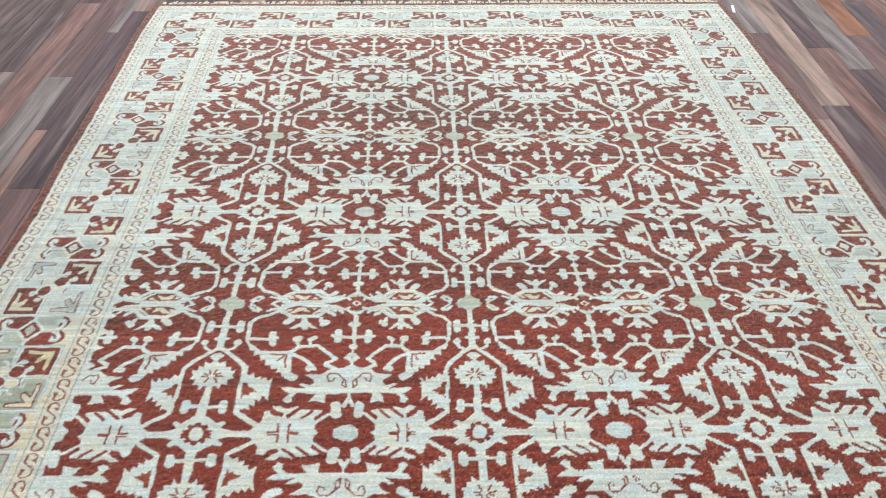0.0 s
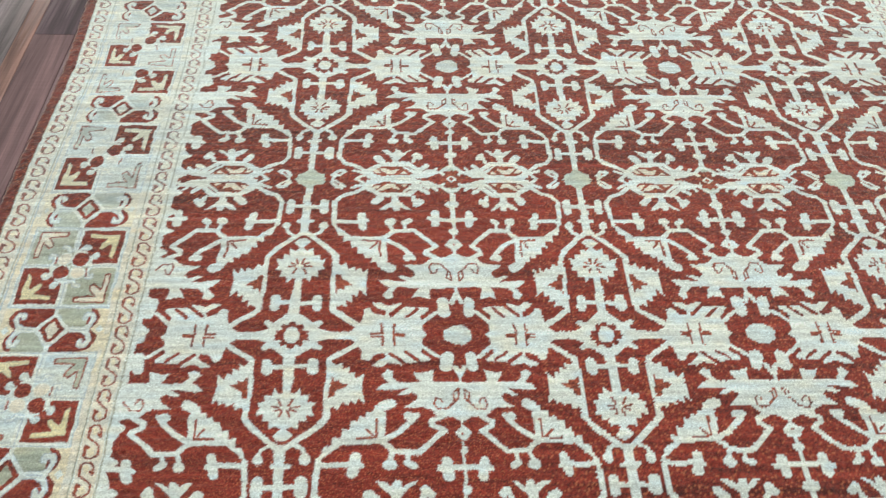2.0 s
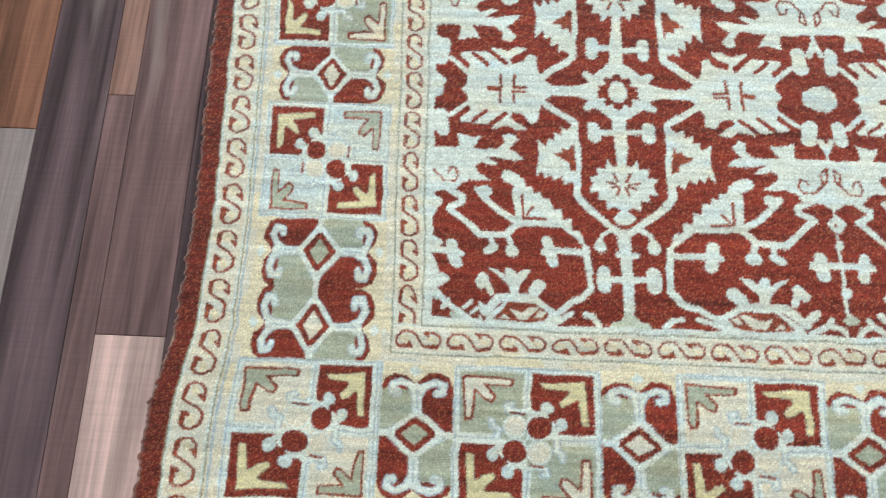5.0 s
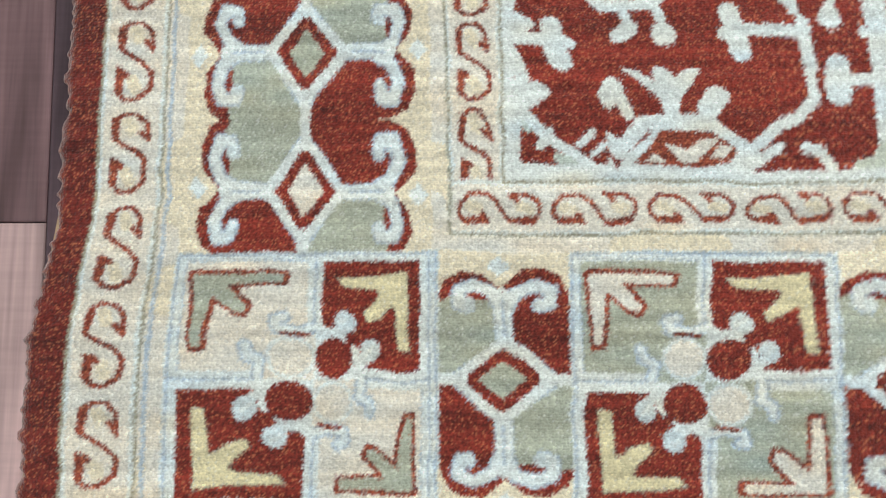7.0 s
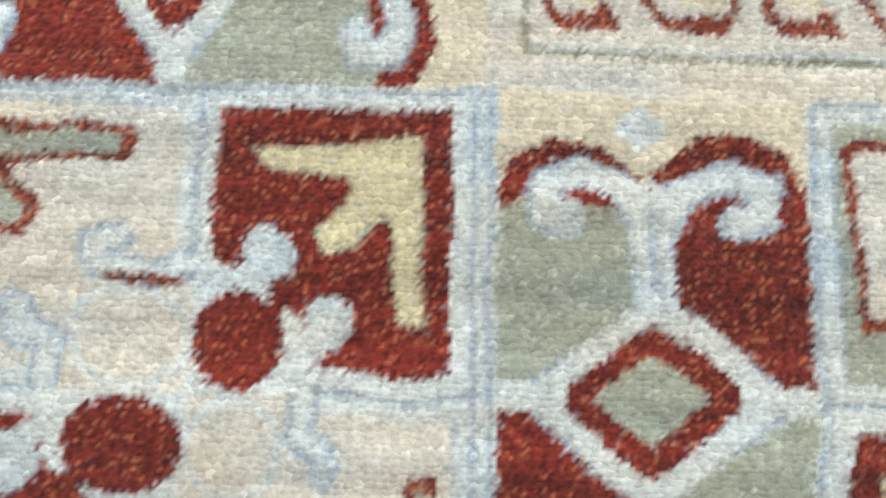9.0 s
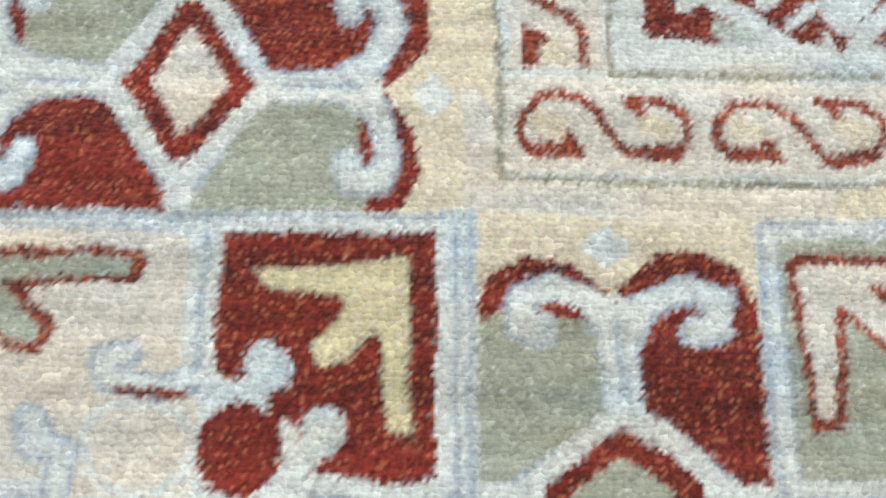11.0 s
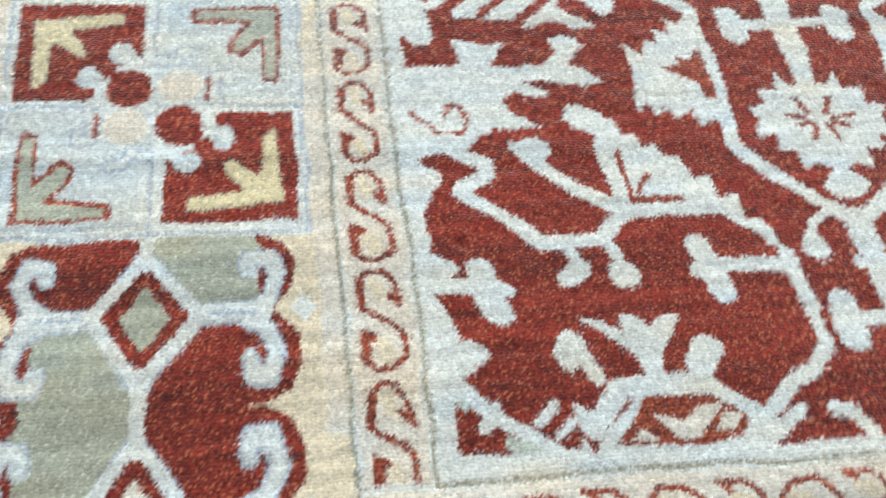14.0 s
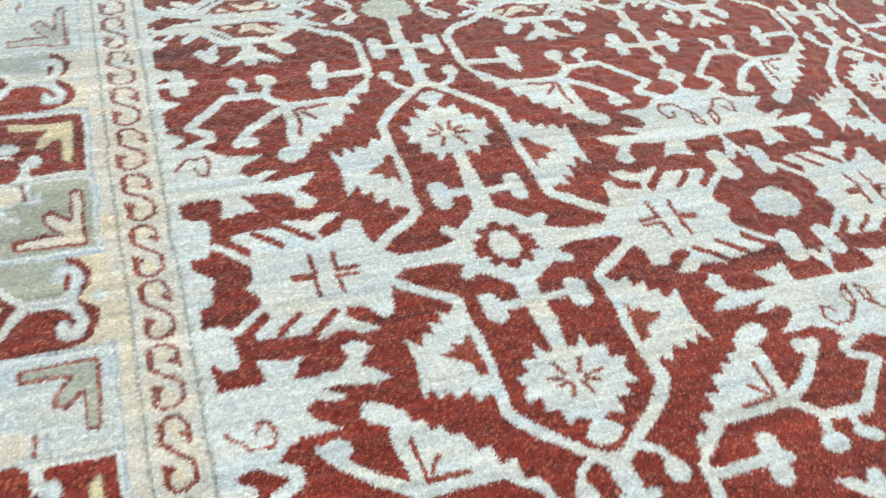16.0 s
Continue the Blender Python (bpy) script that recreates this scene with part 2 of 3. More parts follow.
def paint_lattice(tile):
    tile.draw("light", 0, -10,-2,  -10,44,  11,44,  33,25,  47,31,  52,25,  41,14,  60,8,  92,8,  92,-2)
    tile.draw("red", 0, -2,-2,  -2,28,  5,28,  8,19,  17,23,  20,15,  17,10,  29,9,  26,4,  31,-2)
    tile.draw("light", 0, -2,-2,  -2,16,  6,16,  10,11,  14,5,  13,-2)
    tile.draw("light", 12, 4,33,  1,114)
    tile.draw("light", 9, -4,65,  35,65)
    tile.draw("light", 17, 37,57,  36,74)
    tile.draw("light", 10, 109,18,  64,50,  61,113,  62,165,  50,181,  24,205,  0,226)
    tile.draw("light", 12, 2,221,  2,251,  0,341)
    tile.draw("light", 9, 2,251,  12,251)
    tile.draw("light", 7, 16,215,  30,223,  34,235)
    tile.draw("light", 16, 34,239,  34,241)
    tile.draw("light", 9, 1,287,  32,287)
    tile.draw("light", 17, 32,277,  32,297)
    tile.draw("light", 9, 53,243,  50,299,  62,314,  83,322,  104,339)
    tile.draw("light", 9, 54,250,  101,249)
    tile.draw("light", 15, 106,236,  101,264)
    tile.draw("light", 9, 104,250,  112,252)
    tile.draw("light", 7, 81,337,  112,350)
    tile.draw("light", 8, 41,350,  50,339,  61,337)
    tile.draw("sage", 0, -5,329,  6,335,  12,343,  24,346,  28,355,  -24,355)
    tile.draw("light", 9, 142,210,  151,216,  160,227,  196,228,  216,208,  234,190,  218,180,  217,172,  234,164,  248,152)
    tile.draw("light", 7, 158,230,  153,245)
    tile.draw("light", 17, 152,250,  155,250)
    tile.draw("light", 7, 181,230,  179,244)
    tile.draw("light", 12, 179,246,  187,251)
    tile.draw("light", 9, 149,204,  167,193,  189,172,  196,161)
    tile.draw("light", 16, 185,163,  188,164)


def paint_cross(tile):
    tile.draw("light", 10, 270,157,  270,185)
    tile.draw("light", 0, 250,192,  264,181,  271,169,  287,169,  279,210,  260,206)
    tile.draw("brown", 7, 269,194,  270,195)
    tile.draw("light", 14, 265,224,  275,224)
    tile.draw("light", 12, 272,204,  269,253,  268,330)
    tile.draw("light", 9, 227,255,  272,254)
    tile.draw("light", 16, 235,244,  235,270)
    tile.draw("light", 9, 223,257,  232,256)
    tile.draw("light", 16, 262,292,  272,292)
    tile.draw("sage", 0, 249,332,  259,324,  268,320,  282,320,  278,342,  261,341)
    tile.draw("brown", 4, 257,338,  265,340,  273,336)
    tile.draw("light", 7, 231,338,  248,343,  255,351)
    tile.draw("light", 7, 238,330,  229,341,  219,347)


def paint_rosette(tile):
    tile.draw("light", 0, 91,-19,  91,7,  106,19,  112,34,  114,51,  124,54,  132,42,  144,40,  128,64,  142,67,  153,59,  176,64,  181,58,  219,55,  221,50,  206,37,  210,25,  211,8,  233,-17)
    tile.draw("red", 0, 123,61,  135,41,  148,38,  151,45,  137,55,  128,63)
    tile.draw("red", 7, 158,40,  182,61)
    tile.draw("red", 6, 183,36,  202,53)
    tile.draw("light", 7, 202,18,  234,46)
    tile.draw("brown", 4, 130,3,  146,3,  145,21)
    tile.draw("brown", 4, 181,2,  164,2,  165,21)


def paint_disc(tile):
    tile.draw("pale", 0, 242,-17,  243,9,  252,15,  261,21,  279,20,  286,-17)


def paint_palmette(tile):
    tile.draw("light", 20, 247,45,  244,67)
    tile.draw("light", 9, 259,67,  270,90)
    tile.draw("light", 11, 271,82,  269,104)
    tile.draw("light", 0, 143,81,  152,72,  162,76,  161,87,  170,97,  290,97,  273,181,  251,166,  225,162,  216,152,  206,147,  177,147,  196,133,  199,125,  191,118,  178,124,  168,122,  186,109,  168,111,  150,114,  136,112,  146,101,  156,97)
    tile.draw("light", 0, 193,75,  204,79,  224,73,  221,94,  231,101,  206,100,  198,89)
    tile.draw("brown", 3, 236,137,  233,130,  226,128,  222,141,  226,150,  242,149,  248,141,  260,129,  261,113,  253,119,  254,133)
    tile.draw("brown", 6, 270,152,  271,154)


def paint_star(tile):
    tile.draw("light", 0, -7,109,  2,117,  13,119,  21,108,  23,123,  35,121,  33,134,  45,137,  40,146,  45,162,  33,159,  33,171,  22,170,  22,185,  11,180,  4,185,  -12,183)
    tile.draw("light", 7, -1,179,  0,192)
    tile.draw("light", 0, -17,198,  0,182,  15,198,  6,208,  -14,208)
    tile.draw("brown", 4, 6,140,  11,130)
    tile.draw("brown", 4, 9,145,  21,143)
    tile.draw("brown", 4, 8,149,  16,152)
    tile.draw("brown", 4, 4,151,  7,162)


def paint_wing(tile):
    tile.draw("light", 0, 67,56,  77,62,  84,57,  83,71,  94,67,  93,81,  102,78,  104,92,  117,80,  115,103,  118,138,  109,129,  105,141,  97,134,  94,144,  84,137,  79,151,  71,145,  64,152)
    tile.draw("brown", 0, 66,83,  71,95,  80,93,  81,100,  94,102,  84,111,  75,115,  72,127,  63,127)


def paint_leaf(tile):
    tile.draw("light", 0, 51,245,  61,217,  72,216,  72,200,  85,203,  86,186,  96,189,  98,171,  108,172,  112,162,  121,165,  122,154,  131,155,  136,141,  151,157,  147,213,  86,214,  67,231)
    tile.draw("light", 19, 148,144,  156,140)
    tile.draw("brown", 4, 137,168,  136,202,  107,204)
    tile.draw("brown", 4, 121,187,  130,198)


def paint_flower(tile):
    tile.draw("light", 0, 133,277,  146,279,  155,286,  160,276,  169,277,  171,287,  181,279,  192,277,  170,300,  165,314,  155,314,  154,300,  141,289)
    tile.draw("light", 16, 125,299,  133,308)
    tile.draw("light", 14, 201,292,  208,300)
    tile.draw("light", 9, 201,294,  194,311)
    tile.draw("light", 11, 104,339,  130,321,  141,317,  184,317,  207,339)
    tile.draw("light", 10, 204,338,  221,323)
    tile.draw("light", 0, 106,339,  134,321,  176,321,  202,342,  210,358,  104,358)
    tile.draw("brown", 0, 114,337,  133,324,  172,323,  194,348,  137,351,  121,347)
    tile.draw("cream", 0, 127,329,  143,330,  153,337,  169,331,  159,347,  145,347)
    tile.draw("cream", 0, 117,336,  127,333,  134,343,  125,344)
    tile.draw("cream", 0, 169,347,  178,339,  185,346)
    tile.draw("light", 7, 212,350,  229,339)


def paint_knot(tile):
    tile.draw("sage", 0, -21,362,  -19,337,  3,339,  11,345,  22,353,  32,360,  31,366,  21,366,  -22,366)
    tile.draw("light", 7, 30,365,  86,366)
    tile.draw("light", 6, 43,358,  66,340)
    tile.draw("light", 7, 80,366,  104,346,  134,320)
    tile.draw("light", 6, 104,346,  124,366)
    tile.draw("brown", 9, 103,366,  104,366)
    tile.draw("light", 4, 103,366,  104,366)
    tile.draw("light", 5, 124,360,  198,359)
    tile.draw("light", 7, 192,355,  223,352,  242,342,  267,325)
    tile.draw("brown", 0, 238,364,  270,366,  267,335)
    tile.draw("light", 4, 250,366,  268,352)
    tile.draw("sage", 7, 269,366,  272,366)
    tile.draw("light", 7, 201,348,  223,336)


MOTIFS = ["ground", "lattice", "lattice", "rosette", "disc", "palmette", "star", "wing", "leaf", "flower", "knot"]


def field_tile(paints):
    tile = Tile(0, 268, 0, 361, "red")
    for k, paint in enumerate(paints):
        tile.now = 1 if k < 2 else k + 1
        paint(tile)
    return tile


def corner_tile():
    """A pale spray in the corner of the field, cut off by the border."""
    t = Tile(0, 62, 0, 46, "red")
    t.draw("sage", 0, 0, 46, 8, 44, 16, 36, 10, 26, 0, 34)
    t.draw("light", 8, 4, 42, 20, 27, 38, 12, 50, 2)
    t.draw("light", 6, 20, 22, 26, 28)
    t.draw("sage", 7, 30, 8, 38, 4)
    t.draw("light", 7, 18, 16, 24, 20)
    t.draw("light", 6, 44, 18, 52, 26)
    t.draw("light", 5, 52, 10, 60, 16)
    t.draw("light", 4, 0, 2, 62, 1)
    t.draw("light", 5, 1, 0, 1, 46)
    return t


def arrow_tile():
    """Red square with a yellow arrow that points away from the middle of its block."""
    t = Tile(0, 90, 0, 90, "light")
    t.draw("blue", 2, 0, 2, 88, 2, 88, 90)
    t.draw("red", 0, 5, 7, 81, 7, 81, 83, 5, 83)
    arrow = (16, 19, 70, 16, 72, 70, 65, 69, 63, 52, 62, 38, 56, 40, 51, 45, 41, 48, 38, 43, 46, 36, 51, 29, 47, 26, 22, 25)
    t.draw("olive", 1.6, *arrow, 16, 19)
    t.draw("yellow", 0, *arrow)
    t.draw("light", 0, 0, 55, 20, 58, 33, 70, 36, 90, 0, 90)
    t.draw("red", 28, 14, 75, 15, 75)
    t.draw("red", 6, 22, 68, 32, 60)
    t.draw("light", 7, 0, 52, 9, 58, 21, 56)
    t.draw("pale", 14, 22, 49, 24, 50)
    t.draw("light", 3, 19, 50, 25, 47)
    t.draw("light", 7, 35, 90, 33, 80, 39, 76)
    t.draw("pale", 14, 41, 69, 41, 71)
    t.draw("light", 3, 38, 73, 43, 68)
    t.draw("blue", 1.8, 0, 0, 0, 50)
    t.draw("blue", 1.8, 38, 90, 90, 90)
    return t


def outline_tile(ground, fill):
    t = Tile(0, 90, 0, 90, "light")
    t.draw("blue", 2, 0, 2, 88, 2, 88, 90)
    t.draw(ground, 0, 5, 7, 82, 7, 82, 84, 5, 84)
    t.draw("blue", 1.5, 5, 6, 82, 6, 82, 84)
    t.draw("brown", 5, 77, 15, 19, 16, 20, 22, 55, 23, 40, 38, 43, 44, 49, 43, 64, 31, 65, 41, 68, 66, 74, 67, 77, 15)
    t.draw(fill, 0, 75, 17, 22, 17, 22, 21, 58, 22, 43, 38, 44, 42, 49, 41, 66, 28, 67, 41, 70, 64, 73, 64)
    t.draw(fill, 2.4, 75, 17, 22, 17, 22, 21, 58, 22, 43, 38, 44, 42, 49, 41, 66, 28, 67, 41, 70, 64, 73, 64, 75, 17)
    t.draw(ground, 0, 0, 56, 34, 56, 34, 90, 0, 90)
    t.draw("blue", 9, 0, 53, 10, 57, 23, 55, 25, 48, 19, 47)
    t.draw("light", 5, 0, 53, 10, 57, 23, 55, 25, 48, 19, 47)
    t.draw("blue", 9, 36, 90, 34, 78, 42, 74, 43, 67)
    t.draw("light", 5, 36, 90, 34, 78, 42, 74, 43, 67)
    t.draw("brown", 3, 5, 59, 20, 58)
    t.draw("light", 29, 14, 75, 15, 75)
    t.draw("cream", 24, 14, 75, 15, 75)
    t.draw("blue", 1.8, 0, 0, 0, 50)
    t.draw("blue", 1.8, 38, 90, 90, 90)
    return t


def heart_tile(centre):
    """Two hearts, foot to foot, with a diamond between them."""
    t = Tile(0, 90, 0, 180, "straw")
    t.draw("light", 0, 43, 2, 51, 9, 43, 16, 35, 9)
    t.draw("red", 0, 0, 30, 5, 20, 17, 13, 32, 15, 44, 25, 57, 11, 71, 11, 82, 17, 88, 30, 90, 90, 0, 90)
    t.draw("green", 0, 0, 33, 11, 29, 17, 34, 42, 34, 42, 61, 18, 90, 0, 90)
    t.draw("blue", 10, 43, 38, 37, 27, 24, 23, 14, 27, 14, 36, 21, 38)
    t.draw("blue", 10, 48, 38, 53, 29, 65, 23, 76, 27, 75, 36, 68, 37)
    t.draw("blue", 12, 44, 32, 45, 66, 14, 90)
    t.draw("blue", 11, 45, 64, 76, 90)
    t.draw("light", 7, 43, 38, 37, 27, 24, 23, 14, 27, 14, 36, 21, 38)
    t.draw("light", 7, 48, 38, 53, 29, 65, 23, 76, 27, 75, 36, 68, 37)
    t.draw("pale", 8, 21, 36, 22, 37)
    t.draw("light", 10, 44, 30, 45, 70)
    t.draw("blue", 1.6, 45, 34, 45, 66)
    t.draw("light", 8, 45, 62, 14, 90)
    t.draw("light", 8, 45, 62, 76, 90)
    t.draw("red", 0, 45, 67, 73, 90, 45, 113, 17, 90)
    t.draw(centre, 0, 45, 77, 62, 90, 45, 103, 28, 90)
    t.draw("light", 8, 0, 90, 17, 90)
    t.draw("light", 8, 73, 90, 90, 90)
    half = t.dye.shape[1] // 2
    t.dye[:, half:] = t.dye[::-1, half - 1::-1]
    return t


def scroll_tile():
    t = Tile(0, 66, 0, 36, "cream")
    t.draw("straw", 8, 12, 17, 18, 19)
    t.draw("straw", 8, 48, 17, 54, 19)
    t.draw("brown", 3.4, 26, 29, 10, 29, 5, 23, 5, 16, 11, 8, 24, 7, 31, 13, 37, 23, 41, 29, 56, 29, 61, 22, 61, 14, 54, 8, 40, 7)
    t.draw("brown", 6, 11, 28, 23, 27)
    t.draw("brown", 5, 22, 23, 24, 26)
    t.draw("brown", 4, 43, 9, 46, 12)
    t.draw("brown", 5, 42, 28, 55, 27)
    return t


PAINTS = (paint_lattice, paint_cross, paint_rosette, paint_disc, paint_palmette, paint_star, paint_wing, paint_leaf, paint_flower, paint_knot)
CORNER = corner_tile()
FIELD, FIELD_END = field_tile(PAINTS), field_tile(PAINTS[:-1])
ARROW = arrow_tile()
OUTLINES = [outline_tile("cream", "green"), outline_tile("green", "cream"), outline_tile("pale", "green")]
HEART = [heart_tile("cream"), heart_tile("green")]
SCROLL = scroll_tile()


def dye_of(name):
    return DYE_NAMES.index(name)


def cells(px, py, red, pick):
    """Dye inside a block of four squares; px, py run from -1 to 1 over the block."""
    cx, cy = np.abs(px) * 90, 90 - np.abs(py) * 90
    out = ARROW.at(cx, cy, ARROW.dye)
    for k, tile in enumerate(OUTLINES):
        other = tile.at(cx, cy, tile.dye)
        out = np.where(~red & (pick % 3 == k), other, out)
    return out


def pattern(x, y):
    """Dye and part number for places on the rug's nominal plan."""
    n = x.size
    out, key = np.full(n, dye_of("red"), np.int16), np.zeros(n, np.int64)
    far = np.stack([(FX0 - x) / BAND["left"], (x - FX1) / BAND["right"], (FY0 - y) / BAND["bottom"], (y - FY1) / BAND["top"]])
    side, d = far.argmax(0), far.max(0)
    # field
    f = d <= 0
    u, v = np.interp(x[f], COLS, [267.5, 0, 267.5, 0, 267.5, 0, 267.5]), np.interp(y[f], ROWS, [360, 0, 360, 0, 360, 0, 360])
    # the stems of the first rows lean a little towards the far side as they near the end
    low = y[f] < ROWS[1]
    one, two = low & (x[f] < COLS[1]), low & (x[f] >= COLS[1]) & (x[f] < COLS[2])
    lean0 = np.interp(v, [0, 80, 200, 340], [0, 3, 5, 8.5])
    lean1 = np.interp(v, [0, 100, 200, 260, 340], [0, 3, 7, 11, 13])
    u = np.where(one, (u + lean0) * np.interp(v, [0, 200, 260, 300, 360], [1, 1.0, 1.01, 1.075, 1.09]), np.where(two, np.abs(u - lean0 * (1 - u / 267.5) - lean1 * u / 267.5), u))
    u = np.where(u > 267.5, 535 - u, u)
    # at both ends the border cuts the row of medallions in half
    end = (y[f] < ROWS[1]) | (y[f] > ROWS[-2])
    out[f] = np.where(end, FIELD_END.at(u, v, FIELD_END.dye), FIELD.at(u, v, FIELD.dye))
    m = np.where(end, FIELD_END.at(u, v, FIELD_END.motif), FIELD.at(u, v, FIELD.motif)).astype(np.int64)
    ix, iy = np.searchsorted(COLS, x[f]), np.searchsorted(ROWS, y[f])
    on_axis, off_axis, on_row, cross_row = (ix + 1) // 2 + 20, ix // 2 + 10, iy // 2 + 20, (iy + 1) // 2 + 10
    spot = np.select([m == 3, m == 4, m == 5, m == 6, m >= 9, m >= 7],
                     [ix * 100 + cross_row, off_axis * 100 + cross_row, off_axis * 100 + iy, on_axis * 100 + iy, ix * 100 + on_row, ix * 100 + iy], 0)
    key[f] = m * 10000 + spot
    # the cut-off blossom in the first corner
    cx, cy = (x[f] - FX0) * 1000, (y[f] - FY0) * 1000
    corner = (cx < 62) & (cy < 46)
    spray = CORNER.at(np.clip(cx, 0, 61), np.clip(cy, 0, 45), CORNER.dye)
    out[f] = np.where(corner, spray, out[f])
    m = np.where(corner, 1, m)
    # pale scallops along the sides of the field
    nub = f & (side < 2) & (-d < 0.015 * np.maximum(0, np.cos(y * 2 * np.pi / 0.057 + 1.3 * np.sin(y * 9))) ** 1.5)
    out[nub] = dye_of("light")
    key[nub] = 200000 + side[nub]
    light = (d > 0) & (d <= STRIP)
    out[light] = dye_of("light")
    key[light] = 200000 + side[light]
    # scroll bands
    for lo, hi, base in ((STRIP, GUARD, 200000), (OUTER0, OUTER1, 210000)):
        g = (d > lo) & (d <= hi)
        # the bands along the ends run through the corners
        end = np.where(far[2][g] > lo, 2, np.where(far[3][g] > lo, 3, side[g]))
        deep = np.take_along_axis(far[:, g], end[None], 0)[0]
        along = np.where(end < 2, y[g], x[g])
        first, pitch = SCROLLS[base]
        first, pitch = np.where(end < 2, first[0], first[1]), np.where(end < 2, pitch[0], pitch[1])
        turn = (along - first) / pitch + 0.5
        a = (turn - np.floor(turn) - 0.5) * pitch * 1000 + 33
        b = (deep - lo) / (hi - lo) * 44 - 4
        b = np.where((end == 1) | (end == 3), 36 - b, b)
        c = np.where((b < 0) | (b > 36), dye_of("light"), np.where((a < 0.2) | (a > 65.8), dye_of("cream"), SCROLL.at(a, b, SCROLL.dye)))
        c = np.where((np.abs(d[g] - lo - 0.001) < 0.0013) | (np.abs(hi - 0.001 - d[g]) < 0.0013), dye_of("olive"), c)
        out[g] = c
        key[g] = base + side[g]
    # plain gaps
    g = ((d > GUARD) & (d <= MAIN0)) | ((d > MAIN1) & (d <= OUTER0))
    patch = smooth_noise(x[g], y[g], 0.05, 0.03, 77)
    out[g] = np.where(patch > 0.6, dye_of("straw"), dye_of("cream"))
    g2 = g & (np.abs(d - MAIN1 - 0.012) < 0.0015)
    out[g2] = dye_of("blue")
    key[g] = 220000 + side[g]
    # main border
    second = np.sort(far, axis=0)[2]
    corner = (d > MAIN0) & (d <= MAIN1) & (second > MAIN0)
    half = (MAIN1 - MAIN0) / 2
    if corner.any():
        dx, dy = np.maximum(far[0], far[1])[corner], np.maximum(far[2], far[3])[corner]
        mid = MAIN0 + 0.9 * half
        px = np.where(dx < mid, (dx - MAIN0) / (mid - MAIN0) - 1, (dx - mid) / (MAIN1 - mid))
        py = (dy - MAIN0) / half - 1
        red = np.where(far[2][corner] > 0, np.where(far[0][corner] > 0, px * py > 0, px * py < 0), np.where(far[0][corner] > 0, px * py < 0, px * py > 0))
        out[corner] = cells(px, py, red, np.zeros(px.size, int))
        key[corner] = 300000 + side[corner] * 0 + (far[1][corner] > 0) * 10 + (far[3][corner] > 0) * 20 + (px > 0) * 1 + (py > 0) * 2
    for k, name in enumerate(("left", "right", "bottom", "top")):
        g = (side == k) & (d > MAIN0) & (d <= MAIN1) & ~corner
        if not g.any():
            continue
        a = y[g] if k < 2 else x[g]
        b = (d[g] - MAIN0) / (MAIN1 - MAIN0)
        hs = np.array(HEARTS[name])
        mids = (hs[1:] + hs[:-1]) / 2
        near = np.searchsorted(mids, a)
        gap_lo = np.where(near > 0, hs[near] - hs[np.maximum(near - 1, 0)], 0.2) / 2
        gap_hi = np.where(near < len(hs) - 1, hs[np.minimum(near + 1, len(hs) - 1)] - hs[near], 0.2) / 2
        off = a - hs[near]
        reach = np.where(off < 0, np.where(gap_lo < 0.07, gap_lo, 0.045), np.where(gap_hi < 0.07, gap_hi, 0.045))
        heart = np.abs(off) <= reach
        ta = 45 + off / reach * 43.5
        ta = np.where(k < 2, 90 - ta, ta)
        if k < 2:
            ta = np.where((near == 0) | (near == len(hs) - 1), 90 - ta, ta)
        hd = np.where((near + (k == 2)) % 2 == 0, HEART[0].at(ta, b * 180, HEART[0].dye), HEART[1].at(ta, b * 180, HEART[1].dye))
        slot = np.searchsorted(hs, a)
        lo = np.where(slot > 0, hs[np.maximum(slot - 1, 0)] + 0.045, hs[0] - 0.045 - 0.18)
        hi = np.where(slot < len(hs), hs[np.minimum(slot, len(hs) - 1)] - 0.045, hs[-1] + 0.045 + 0.18)
        pa, pb = (2 * a - lo - hi) / np.maximum(hi - lo, 0.01), 2 * b - 1
        long = hi - lo > 0.24
        third = lo + (hi - lo) / 3
        low_row = long & (a < third)
        pa = np.where(low_row, -(third - a) / np.maximum(third - lo, 0.01), pa)
        pa = np.where(long & ~low_row, (2 * a - third - hi) / np.maximum(hi - third, 0.01), pa)
        flip = np.where((k == 0) & (slot == 2), -1, 1)
        sx = -pb if k == 0 else (pb if k == 1 else pa)
        sy = pa if k < 2 else (-pb if k == 2 else pb)
        red = np.where(low_row, sx > 0, sx * sy * flip > 0)
        wool = slot % 2 if k == 2 else np.where(slot == 3, 1, 2)
        sq = cells(pa, pb, red, wool)
        out[g] = np.where(heart, hd, sq)
        key[g] = 310000 + k * 10000 + np.where(heart, near * 10, 500 + slot * 10 + (pa > 0) * 1 + (pb > 0) * 2 + low_row * 4)
    # red bound edge
    g = d > OUTER1
    out[g] = dye_of("edge")
    key[g] = 230000 + side[g]
    return out, key


